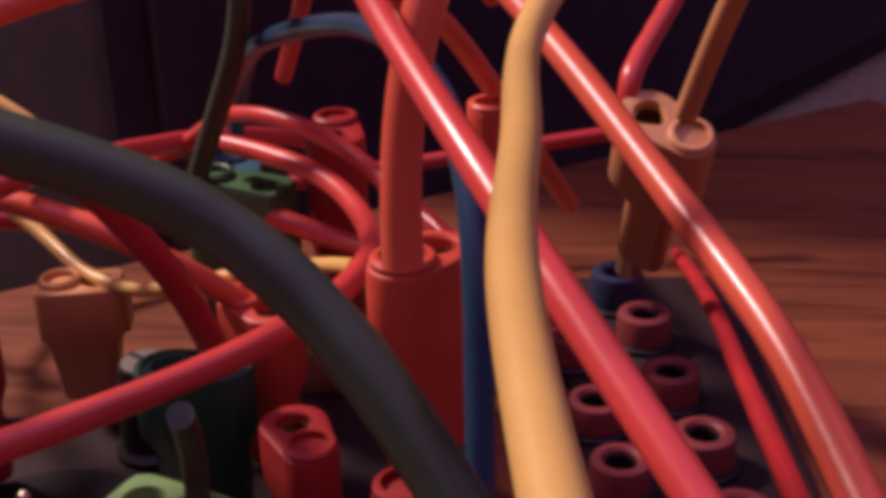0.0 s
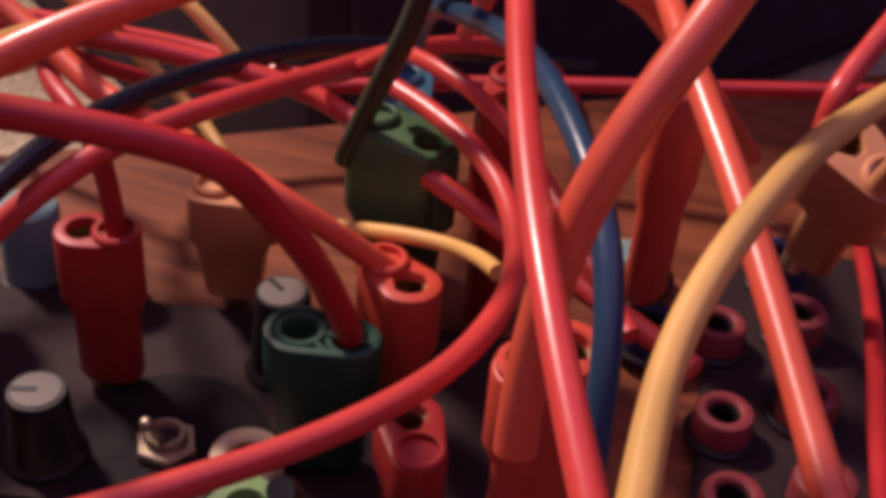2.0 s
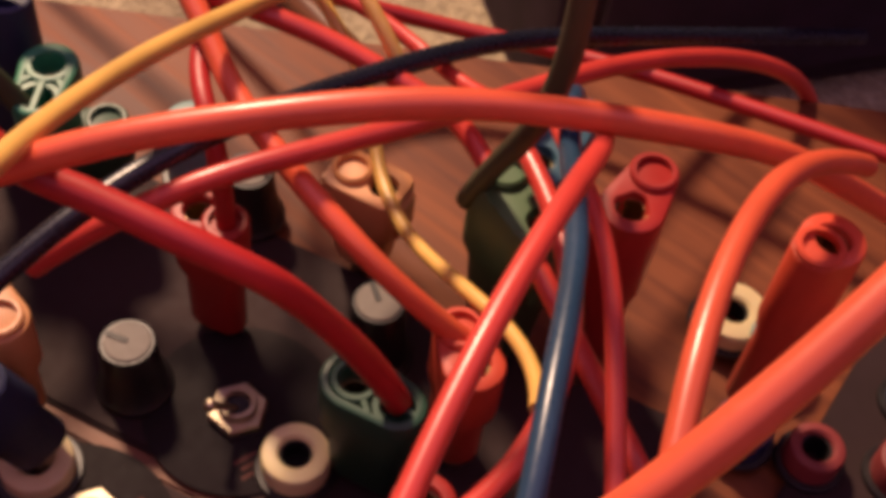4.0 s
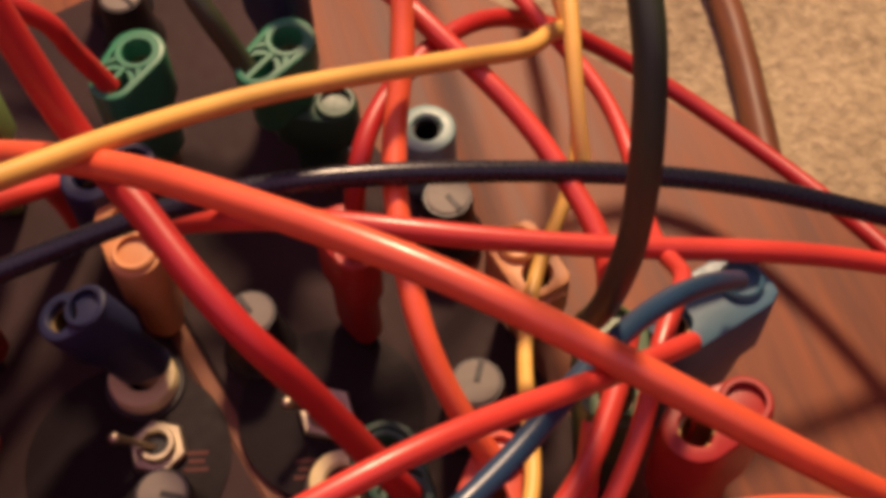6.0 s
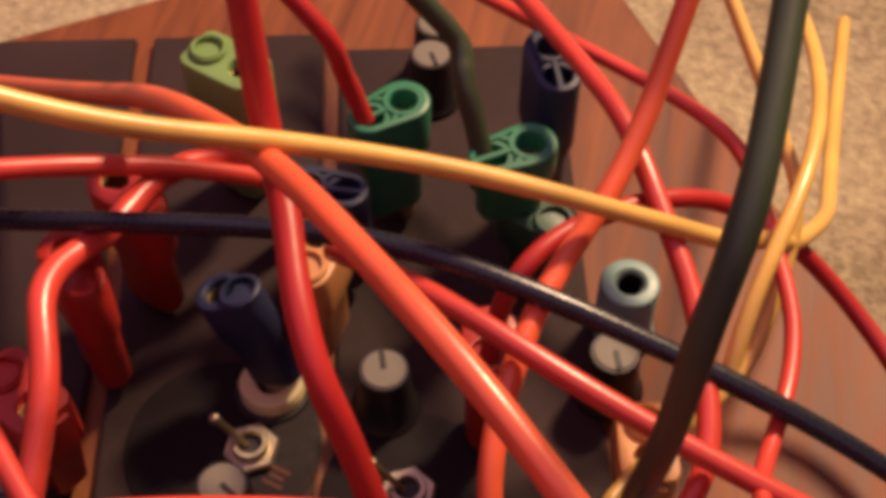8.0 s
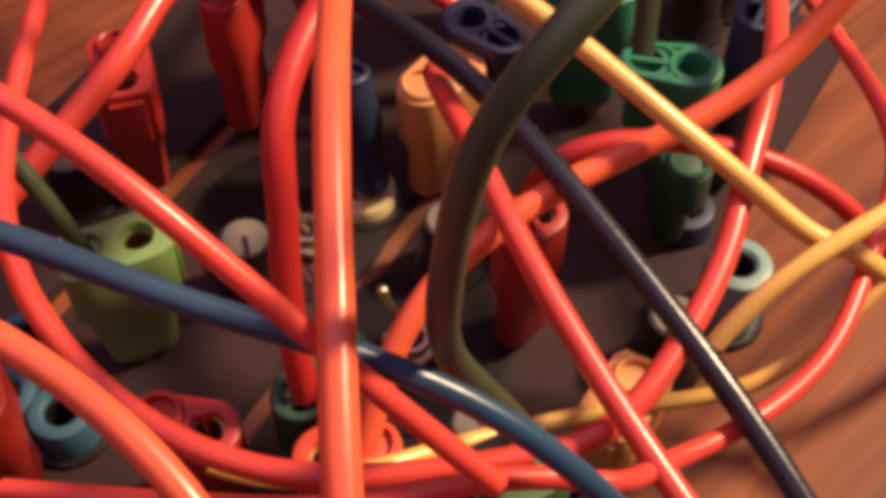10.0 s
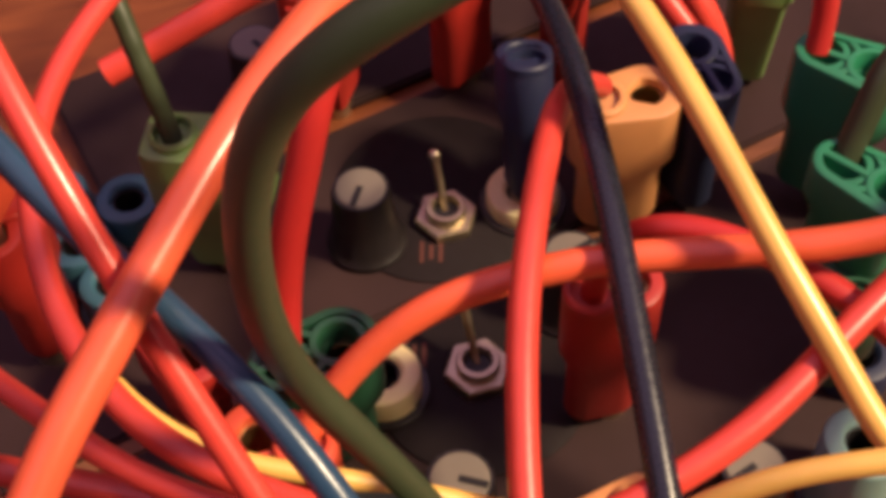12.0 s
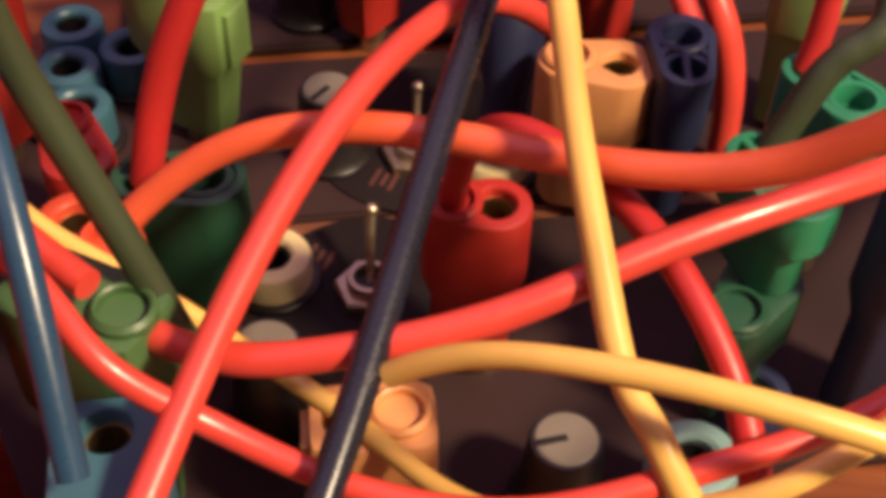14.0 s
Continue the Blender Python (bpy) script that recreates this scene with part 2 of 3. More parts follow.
def banana_plug(hole, toward, mat, label, height=20.0, open_top=False, r0=3.85, r1=3.1, length=5.6, lean=(0, 0), skirt=0.78, pin=True):
    """A stackable banana plug: a socket hole in the top at `hole`, its cable entry lying toward a heading (degrees)."""
    base = new("banana_plug")
    x, y, z = hole
    base.matrix_world = pose(x * MM, y * MM, z * MM, lean[0], lean[1], 0) @ pose(0, 0, 0, 0, 0, toward)
    bm = bmesh.new()
    k = 36
    s = skirt
    low = [oval(r0 * s * 0.86, r1 * s * 0.86, length * s, -height, k, 0, length * (1 - s) * 0.5),
           oval(r0 * s, r1 * s, length * s, -height + 0.8, k, 0, length * (1 - s) * 0.5),
           oval(r0 * s, r1 * s, length * s, -height * 0.56, k, 0, length * (1 - s) * 0.5),
           oval(r0, r1, length, -height * 0.42, k),
           oval(r0, r1, length, -0.6, k),
           oval(r0, r1, length, -0.15, k, -0.15),
           oval(r0, r1, length, 0.0, k, -0.45)]
    hole_ring = []
    for px, py, pz in oval(r0, r1, length, 0, k, -0.45):
        d = math.hypot(px, py)
        hole_ring.append((px / d, py / d))
    if open_top:
        low += [oval(r0, r1, length, 0.0, k, -1.0), oval(r0, r1, length, -2.6, k, -1.1)]
        zt = -2.6
    else:
        zt = 0.0
    low += [[(2.25 * px, 2.25 * py, zt) for px, py in hole_ring], [(2.05 * px, 2.05 * py, zt - 0.25) for px, py in hole_ring],
            [(2.05 * px, 2.05 * py, zt - 9.0) for px, py in hole_ring]]
    rings(bm, low)
    part("plug_body", bm, mat, base)
    part("socket_sleeve", turned([(2.04, zt - 1.2), (2.04, -8.6), (1.75, -8.6), (1.75, zt - 1.2)], 20, True), BRASS, base, "dull brass sleeve")
    if open_top:
        part("socket_hub", turned([(3.0, -2.7), (3.0, -0.2), (2.8, 0.0), (2.2, 0.0), (2.06, -0.2), (2.06, -2.7)], 24, True), mat, base)
        for ang in (38, 0, -38):
            bm = block(2.7, -0.4, -2.7, length + r1 - 0.9 if ang == 0 else 4.6, 0.4, -0.1, 0.1, 1)
            bmesh.ops.rotate(bm, verts=bm.verts, matrix=Matrix.Rotation(radians(ang), 3, "Z"))
            part("rib", bm, mat, base, smooth=False)
        part("cable_collar", turned([(2.9, -2.7), (2.9, -0.4), (2.2, -0.4), (2.2, -2.7)], 20, True, length), mat, base)
    else:
        part("cable_collar", turned([(2.9, -0.3), (2.9, 0.5), (2.6, 0.8), (2.15, 0.8), (2.15, -0.3)], 20, True, length), mat, base)
    if pin:
        part("pin", turned([(1.9, -height - 4.5), (1.9, -height + 0.3)], 14, False, length * (1 - s) * 0.5), STEEL, base, "bright metal pin")
    return tagged(base, label, "banana plug", "stackable banana plugs")


def box_plug(centre, heading, mat, label, size=(14.0, 8.0, 20.0), hole_at=3.2, lean=(0, 0), slot=True):
    """A box-shaped stackable plug: tapered rectangular body, a round hole and a cable entry on its top."""
    base = new("box_plug")
    x, y, z = centre
    base.matrix_world = pose(x * MM, y * MM, z * MM, lean[0], lean[1], heading)
    w, d, h = size[0] / 2, size[1] / 2, size[2]
    k = 32

    def rect(f, zz, inset=0.0, shift=0.0):
        out = []
        for i in range(k):
            t = 2 * math.pi * (i + 0.5) / k
            c, s = math.cos(t), math.sin(t)
            q = (abs(c) ** 7 + abs(s) ** 7) ** (-1 / 7)
            out.append(((w * f - inset) * c * q + shift, (d * f - inset) * s * q, zz))
        return out
    bm = bmesh.new()
    top = rect(1, 0, 0.5)
    dirs = []
    for px, py, pz in top:
        a = math.atan2(py, px - hole_at)
        dirs.append((math.cos(a), math.sin(a)))
    rings(bm, [rect(0.62, -h), rect(0.66, -h + 0.8), rect(0.84, -h * 0.5), rect(1, -h * 0.42), rect(1, -0.5), rect(1, -0.1, 0.15), top,
               [(hole_at + 2.1 * a, 2.1 * b, 0) for a, b in dirs], [(hole_at + 1.95 * a, 1.95 * b, -0.3) for a, b in dirs],
               [(hole_at + 1.95 * a, 1.95 * b, -8) for a, b in dirs]])
    part("plug_body", bm, mat, base)
    part("socket_sleeve", turned([(1.94, -1.6), (1.94, -7.6), (1.65, -7.6), (1.65, -1.6)], 18, True, hole_at), BRASS, base, "dull brass sleeve")
    part("cable_collar", turned([(2.7, -0.4), (2.7, 0.6), (2.3, 1.0), (2.05, 0.8), (2.05, -0.4)], 20, True, -hole_at), mat, base)
    if slot:
        part("side_rib", block(w - 0.3, -d * 0.55, -h * 0.42, w + 0.7, d * 0.55, -1.2, 0.25), mat, base)
    part("pin", turned([(1.9, -h - 4), (1.9, -h + 0.3)], 14), STEEL, base, "bright metal pin")
    return tagged(base, label, "banana plug", "box banana plugs")


# ---------------------------------------------------------------- panel hardware
def panel_jack(x, y, mat, label, outer=4.2, rise=4.5, z=1.6, deep=6.0):
    base = new("banana_jack")
    base.matrix_world = pose(x * MM, y * MM, z * MM)
    part("collar", turned([(outer, 0.9), (outer, rise - 0.7), (outer - 0.25, rise - 0.2), (outer - 0.8, rise), (2.5, rise), (2.1, rise - 0.4), (2.1, 0.9)], 32, True), mat, base)
    part("washer", turned([(outer + 0.9, 0.0), (outer + 0.9, 0.7), (outer + 0.7, 0.9), (2.2, 0.9), (2.2, 0.0)], 32, True), P_BLACK, base)
    # tube lining whose near-black colour stands in for shade down the hole
    part("socket", turned([(2.09, 0.05), (2.09, rise - 0.9), (1.8, rise - 0.9), (1.8, 0.05)], 22, True), HOLE_SHADE_POINTER_BLACK, base, "socket tube coloured near-black for the shade inside")
    return tagged(base, label, "jack", "panel jacks")


def toggle_switch(x, y, tip, label, z=1.6):
    base = new("toggle_switch")
    base.matrix_world = pose(x * MM, y * MM, z * MM)
    hexa = bmesh.new()
    rings(hexa, [[(r * math.cos(math.pi / 3 * i), r * math.sin(math.pi / 3 * i), h) for i in range(6)] for r, h in ((4.0, 0), (4.0, 1.1), (3.7, 1.4), (2.6, 1.4), (2.6, 0.0))])
    part("hex_nut", hexa, STEEL, base, "worn nickel nut", smooth=False)
    part("bushing", turned([(2.55, 0.1), (2.55, 2.4), (2.35, 2.7), (1.8, 2.7), (1.5, 2.2), (1.5, 0.1)], 26, True), STEEL, base)
    # solid black core; the shade inside the bushing is this colour
    part("bushing_core", turned([(1.49, 0.1), (1.49, 1.7)], 18), HOLE_SHADE_POINTER_BLACK, base, "near-black core put in for the shaded bushing recess")
    t = Vector((tip[0] - x, tip[1] - y, tip[2] - z))
    part("lever", rod((0, 0, 1.0), t, 0.42, 10, 0.62), STEEL, base)
    bm = bmesh.new()
    bmesh.ops.create_uvsphere(bm, u_segments=14, v_segments=10, radius=0.85 * MM)
    bmesh.ops.translate(bm, verts=bm.verts, vec=t * MM)
    part("lever_tip", bm, STEEL, base)
    return tagged(base, label, "switch", "toggle switches")


def knob(x, y, label, turn=0.0, height=10.5, r=3.4, z=1.6):
    base = new("control_knob")
    base.matrix_world = pose(x * MM, y * MM, z * MM, 0, 0, turn)
    bm = bmesh.new()
    k = 40
    prof = ((5.0, 0.0), (5.0, 0.9), (4.3, 1.7), (r + 0.35, height * 0.6), (r + 0.15, height - 0.5), (r - 0.1, height - 0.1), (r - 0.4, height - 0.1), (r - 0.4, height - 0.5))
    loops = []
    for rr, h in prof:
        loop = []
        for i in range(k):
            f = 1 - 0.035 * (i % 2) * (1 if 1 < h < height - 0.3 else 0)
            loop.append((rr * f * math.cos(2 * math.pi * i / k), rr * f * math.sin(2 * math.pi * i / k), h))
        loops.append(loop)
    rings(bm, loops)
    part("skirt", bm, P_BLACK, base)
    part("cap", turned([(r - 0.42, height - 0.6), (r - 0.42, height), (r - 0.6, height + 0.15), (0.3, height + 0.2)], 36), P_GREY, base, "grey cap disc")
    part("pointer", block(-0.1, -0.38, height + 0.16, r - 0.5, 0.38, height + 0.32, 0.06, 1), HOLE_SHADE_POINTER_BLACK, base, "dark pointer line")
    return tagged(base, label, "knob", "control knobs")


# ---------------------------------------------------------------- the setting
def slab(name, corners, z0, z1, mat, label, category, bevel=0.6):
    bm = bmesh.new()
    k = len(corners)
    lo = [bm.verts.new(V3(x, y, z0)) for x, y in corners]
    hi = [bm.verts.new(V3(x, y, z1)) for x, y in corners]
    bm.faces.new(lo[::-1])
    bm.faces.new(hi)
    for i in range(k):
        j = (i + 1) % k
        bm.faces.new((lo[i], lo[j], hi[j], hi[i]))
    if bevel:
        bmesh.ops.bevel(bm, geom=[e for e in bm.edges], offset=bevel * MM, segments=2, affect="EDGES")
    ob = mesh_object(name, bm, mat)
    return tagged(ob, label, category, kind="structure")


slab("floor", [(-2500, -2500), (2500, -2500), (2500, 2500), (-2500, 2500)], -90, -70, CARPET, "beige short-pile carpet on the room floor", "carpet", 0)
for nm, cs in (("wall_north", [(-2500, 2500), (2500, 2500), (2500, 2600), (-2500, 2600)]), ("wall_south", [(-2500, -2600), (2500, -2600), (2500, -2500), (-2500, -2500)]),
               ("wall_east", [(2500, -2500), (2600, -2500), (2600, 2500), (2500, 2500)]), ("wall_west", [(-2600, -2500), (-2500, -2500), (-2500, 2500), (-2600, 2500)])):
    slab(nm, cs, -90, 2330, WALL, "plain dim room wall", "wall", 0)

# instrument case: a wooden board whose edge runs slantwise beside the carpet
board = new("instrument_case")
bm = bmesh.new()
edge = Vector((math.cos(radians(35)), math.sin(radians(35))))
out = Vector((-edge.y, edge.x))
corner0 = Vector((-45.0, 67.5))
cs = [corner0 + edge * a + out * b for a, b in ((-122, 0), (-122, -330), (192, -330), (192, 0))]
lo = [bm.verts.new(V3(p.x, p.y, -66)) for p in cs]
hi = [bm.verts.new(V3(p.x, p.y, -0.2)) for p in cs]
bm.faces.new(lo[::-1])
bm.faces.new(hi)
for i in range(4):
    bm.faces.new((lo[i], lo[(i + 1) % 4], hi[(i + 1) % 4], hi[i]))
bmesh.ops.bevel(bm, geom=list(bm.edges), offset=2.2 * MM, segments=3, affect="EDGES")
part("board", bm, WOOD, board)
for a, b in ((-100, -20), (-100, -310), (175, -20), (175, -310)):
    p = corner0 + edge * a + out * b
    part("foot", turned([(9, -70), (9, -66.5), (8, -65.5)], 20, False, p.x, p.y), P_BLACK, board, "black rubber foot")
tagged(board, "red-brown varnished wooden case standing on the carpet", "instrument case")


def oblong(name, a, b, u0, u1, v0, v1, z0, z1, mat, label, category):
    """A thin plate laid along a line from a heading b; u runs along it and v to its left."""
    d = Vector((math.cos(radians(b)), math.sin(radians(b))))
    n = Vector((-d.y, d.x))
    pts = [Vector(a) + d * u + n * v for u, v in ((u0, v0), (u1, v0), (u1, v1), (u0, v1))]
    bm = bmesh.new()
    lo = [bm.verts.new(V3(p.x, p.y, z0)) for p in pts]
    hi = [bm.verts.new(V3(p.x, p.y, z1)) for p in pts]
    bm.faces.new(lo[::-1])
    bm.faces.new(hi)
    for i in range(4):
        bm.faces.new((lo[i], lo[(i + 1) % 4], hi[(i + 1) % 4], hi[i]))
    bmesh.ops.bevel(bm, geom=list(bm.edges), offset=0.4 * MM, segments=2, affect="EDGES")
    return tagged(mesh_object(name, bm, mat), label, category)


SEAM = (-1.6, -8.8)
oblong("module_panel", SEAM, 14.4, -92, 46, 1.4, 39, 0.0, 1.6, PANEL, "smoky brown plastic module panel screwed to the case", "panel")
oblong("module_panel", SEAM, 14.4, -96, 46, -31, -1.4, 0.0, 1.6, PANEL, "smoky brown plastic module panel beside a wooden seam", "panel")
oblong("module_panel", SEAM, 14.4, -96, 22, -58, -34, 0.0, 1.6, PANEL, "smoky brown plastic module panel at the far side of the case", "panel")
oblong("module_panel", (62, 20), 96, -70, 55, -16, 12, 0.0, 1.6, PANEL, "smoky brown plastic module panel carrying a row of red jacks", "panel")
oblong("seam_strip", SEAM, 14.4, -96, 46, -1.3, 1.3, 0.0, 1.1, SEAMWOOD, "thin brown wooden strip between two module panels", "trim")


def dial(x, y, r, label):
    bm = turned([(r, 1.62), (r, 1.9), (r - 0.2, 2.0), (0.5, 2.0)], 48, False, x, y)
    return tagged(mesh_object("dial_plate", bm, DISC), label, "dial plate", "dial plates")


def legend(plate, x, y, turn, lengths):
    """Rows of unreadable print beside a switch, as plain bars."""
    for i, w in enumerate(lengths):
        bm = block(-w / 2, -0.28, 2.004, w / 2, 0.28, 2.03)
        bmesh.ops.rotate(bm, verts=bm.verts, matrix=Matrix.Rotation(radians(turn), 3, "Z"))
        a = radians(turn + 90)
        bmesh.ops.translate(bm, verts=bm.verts, vec=V3(x - 1.15 * i * math.cos(a), y - 1.15 * i * math.sin(a), 0))
        part("legend_bar", bm, LEGEND, plate, "faded red-brown printed mark", smooth=False)



plate = dial(-11.2, 1.2, 12.5, "round dark plate round a toggle switch")
legend(plate, -5.5, -3.4, 75, (3.4, 2.6, 3.8))
plate = dial(-13.0, -26.0, 13.5, "round dark plate round a toggle switch and knob")
legend(plate, -11.0, -17.2, 75, (3.0, 2.2, 3.2))

# large dark box on the carpet, put in for an unidentified dark area behind the case
dark_box = new("loudspeaker")
dark_box.matrix_world = pose(-0.037, 0.298, -0.07, 0, 0, 56)
part("cabinet", block(-150, -90, 2, 330, 190, 620, 6), DARKBOX, dark_box)
part("grille", block(-140, -94, 14, 320, -90.5, 600, 1.2), DARKBOX, dark_box)
for a, b in ((-130, -70), (310, -70), (310, 170), (-130, 170)):
    part("foot", turned([(12, 0), (12, 2.5)], 16, False, a, b), P_BLACK, dark_box)
tagged(dark_box, "large purple-black box put in for the unidentified dark area behind the case", "loudspeaker")

# dark cord that lies on the carpet
cord = cable([(-142.1, 118.0, -66.5), (-126.3, 115.6, -66.5), (-109.1, 115.5, -66.5), (-83.5, 108.9, -66.5), (-69.5, 105.5, -66.5)], 7.0, SEAMWOOD, "dull brown cord lying on the carpet beside the case", "")
cord.name = "floor_cord"
knot = turned([(4.6, -4.2), (5.4, -2), (5.4, 2), (4.6, 4.2)], 20)
kob = mesh_object("cord_switch", knot, SEAMWOOD)
kob.matrix_world = pose(-0.150, 0.140, -0.0646, 90, 0, 80)
tagged(kob, "small brown inline switch on the carpet cord", "cord switch")

# ---------------------------------------------------------------- panel hardware
panel_jack(0, 0, P_CREAM, "cream plastic banana jack with an open socket", 4.4)
panel_jack(-44.7, 24.9, P_TEAL, "pale teal banana jack with a tall black collar", 4.3, 12.5, 0.0)
panel_jack(-22.8, -21.8, P_CREAM, "cream banana jack holding a navy plug", 4.6, 3.4)
panel_jack(-51.7, 11.6, P_NAVY, "navy banana jack with an open socket", 4.2, 6.0, 0.0)
panel_jack(28.5, 57.5, P_CREAM, "cream banana jack under a red plug", 5.0, 4.0)
for x, y in ((58.4, 52.9), (61.5, 36.7), (64.9, 21.7), (68.0, 6.5)):
    panel_jack(x, y, P_PINK, "dull red banana jack in a row of four", 4.0, 5.0)
for x, y in ((48.3, 46.5), (51.7, 29.2), (54.8, 15.6)):
    panel_jack(x, y, P_PINK, "dull red banana jack in a second short row", 3.8, 4.6)
panel_jack(54.5, 64.3, P_NAVY, "dark blue banana jack under a tan plug", 4.0, 6.0)
panel_jack(35.7, 57.4, P_TEAL, "pale grey-blue banana jack with an open socket", 4.0, 5.0)
panel_jack(39.4, 42.9, P_NAVY, "dark blue banana jack beside a grey-blue one", 4.0, 5.0)
for x, y in ((33.4, -35.2), (31.3, -26.7), (27.7, -19.7), (24.6, -31.7)):
    panel_jack(x, y, P_BLUE, "grey-blue banana jack in a slanting row", 4.1, 6.0)
toggle_switch(-10.9, 0.5, (-10.5, -4.1, 10.3), "nickel toggle switch with a ball-tipped lever", 2.0)
toggle_switch(-12.9, -21.9, (-12.8, -26.1, 9.6), "nickel toggle switch with its lever leaning over", 2.0)
knob(-23.6, -5.6, "black control knob with a grey cap", 200)
knob(-4.1, 19.2, "black control knob with a grey cap beside the jack", 150, 13.0)
knob(-2.7, -21.5, "black control knob with a grey cap near the seam", 60)
knob(-33.0, 24.4, "black control knob with a grey cap near the wood", 20)
knob(-90, -13, "black control knob at the far end of the panel", 90)
knob(5.4, -49.1, "black control knob on the far panel", 120)
knob(-82.9, -12.3, "black control knob between green plugs", 30)

# ---------------------------------------------------------------- plugs
banana_plug((4.4, 5.3, 22.4), 8, P_DARKGREEN, "dark green open-topped banana plug with a shade-darkened red cable", 19, True, 4.2, 3.5, 5.8)
banana_plug((-51.1, 8.4, 30.9), -55, P_GREEN, "green open-topped banana plug with a dark green cable", 12, True, 3.8, 3.2, 5.6)
banana_plug((-59.1, -11.0, 26.4), -45, P_GREEN, "green open-topped banana plug with a red cable", 21, True, 3.9, 3.2, 5.6)
banana_plug((-50.5, 8.2, 19.2), 60, P_DARKGREEN, "dark green banana plug stacked under a green one", 16, False, skirt=0.62)
banana_plug((-24.3, 8.3, 25.6), 8, P_RED, "red banana plug with an empty stacking hole", 22, False, 3.6, 2.9, 4.0)
banana_plug((-35.6, -17.3, 23.1), 0, P_TAN, "tan banana plug with a notched top and red cable", 20, False, 4.3, 3.5, 5.4)
banana_plug((13.7, 15.0, 24.9), 150, P_ORANGE, "orange-red banana plug with a curved red cable", 21, length=4.6)
banana_plug((37.2, -14.8, 47.4), -120, P_ORANGE, "tall orange-red banana plug holding a thick red cable", 20, False, 3.5, 3.2, 4.4)
banana_plug((36.6, -15.4, 25.0), -120, P_RED, "red banana plug stacked under a tall one", 21, False, 3.5, 3.0, 4.4)
banana_plug((37.4, 47.0, 40.0), -100, P_ORANGE, "orange-red banana plug standing in a cream jack", 32, length=2.5)
banana_plug((18.0, 35.6, 39.0), 100, P_RED, "red banana plug stacked above the wood", 34)
banana_plug((19.3, 0.5, 18.8), -60, P_RED, "red banana plug with a wide empty hole", 15)
banana_plug((-42.0, -20.6, 25.2), 95, P_NAVY, "navy banana plug with a red cable", 21, True)
banana_plug((-24.3, -27.5, 22.9), 80, P_NAVY, "navy banana plug leaning in a cream jack", 17.5, False, 3.4, 2.9, 3.6, (18, -4))
banana_plug((-66.0, 8.5, 34.5), 20, P_NAVY, "dark navy banana plug with a pale rim", 31, True)
banana_plug((57.3, 40.3, 41.0), -32, P_TAN, "tan banana plug with a red and a tan cable", 29, False, 4.0, 3.3, 6.0, (30, 5), 0.55)
banana_plug((-35.5, -44.9, 28), 60, P_RED, "red banana plug at the far panel", 24)
banana_plug((-23.0, -46.7, 28), 40, P_RED, "red banana plug beside the far dial", 24)
box_plug((6.4, 31.5, 34.0), -18, P_MOSS, "moss green box plug with a dark green cable", (13, 8, 29), 4.0)
box_plug((13.7, -23.1, 24.4), 160, P_LIME, "light green box plug with an empty hole", (13, 7.5, 20.5), 3.0)
box_plug((-3.9, -45.9, 24.9), 60, P_RED, "red box plug with a square notch", (12, 8, 21), 3.0)
box_plug((-16.0, 29.8, 20.0), 12, P_TAN, "tan box plug with a yellow cable", (11, 7.5, 16.5), 2.4)
box_plug((1.0, 45.5, 30.0), -75, P_BLUE, "blue box plug with a looped blue cable", (16, 8.5, 27), 4.8)
box_plug((-58.0, -36.5, 30), 70, P_LIME, "light green box plug with a pale side", (12, 8, 27), 3.0)

# ---------------------------------------------------------------- patch cables
cable([(-68.9, -84.3, 3.2), (-47.4, -52.2, 29.8), (-38.9, -39.5, 42.4), (-27.7, -26.4, 52.9), (-15.8, -12.5, 61.2), (-3.1, 0.4, 65.1), (8.1, 13.1, 66.0), (19.7, 26.8, 60.9), (30.5, 39.2, 55.8), (34.7, 51.3, 43.6), (46.7, 85.5, 9.2)],
      3.08, ORANGE, "thick orange-red patch cable arching over the panel")
# red cable; the orange one's shadow on it is painted as darker red
cable([(-51.3, -30.5, 122.8), (-27.6, -19.2, 68.9), (-22.2, -16.6, 56.5), (-15.8, -12.6, 54.8), (-6.3, -9.4, 53.3), (1.6, -4.8, 49.6), (3.9, -0.9, 41.9), (8.4, 2.9, 33.3), (9.9, 6.5, 21.9)],
      3.29, CRIMSON_SHADED_RED, "red patch cable, coloured darker for shade, running into a dark green plug")
cable([(10.3, -93.9, 109.9), (-5.4, -45.2, 78.7), (-10.3, -30.2, 69.1), (-18.0, -17.1, 62.2), (-24.3, -5.7, 55.3), (-28.1, 6.6, 50.4), (-30.1, 19.2, 45.9), (-33.3, 29.4, 40.4), (-35.3, 36.7, 36.3), (-38.0, 39.6, 36.0), (-40.4, 43.1, 31.5), (-48.0, 47.0, 26.3), (-57.5, 50.5, 19.8), (-67.6, 51.2, 12.0), (-115.0, 54.5, 3.2)],
      2.39, YELLOW, "yellow patch cable stretched across the panel")
cable([(-75.1, 26.8, 49.2), (-51.2, 40.9, 37.8), (-46.0, 44.0, 35.3), (-36.6, 42.8, 28.6), (-25.0, 40.5, 22.4), (-16.6, 31.6, 20.0), (-5.5, 25.3, 20.2), (7.5, 21.6, 26.1), (20.2, 18.2, 29.5), (24.7, 11.1, 32.4)],
      1.92, YELLOW, "thin yellow patch cable sagging between the plugs")
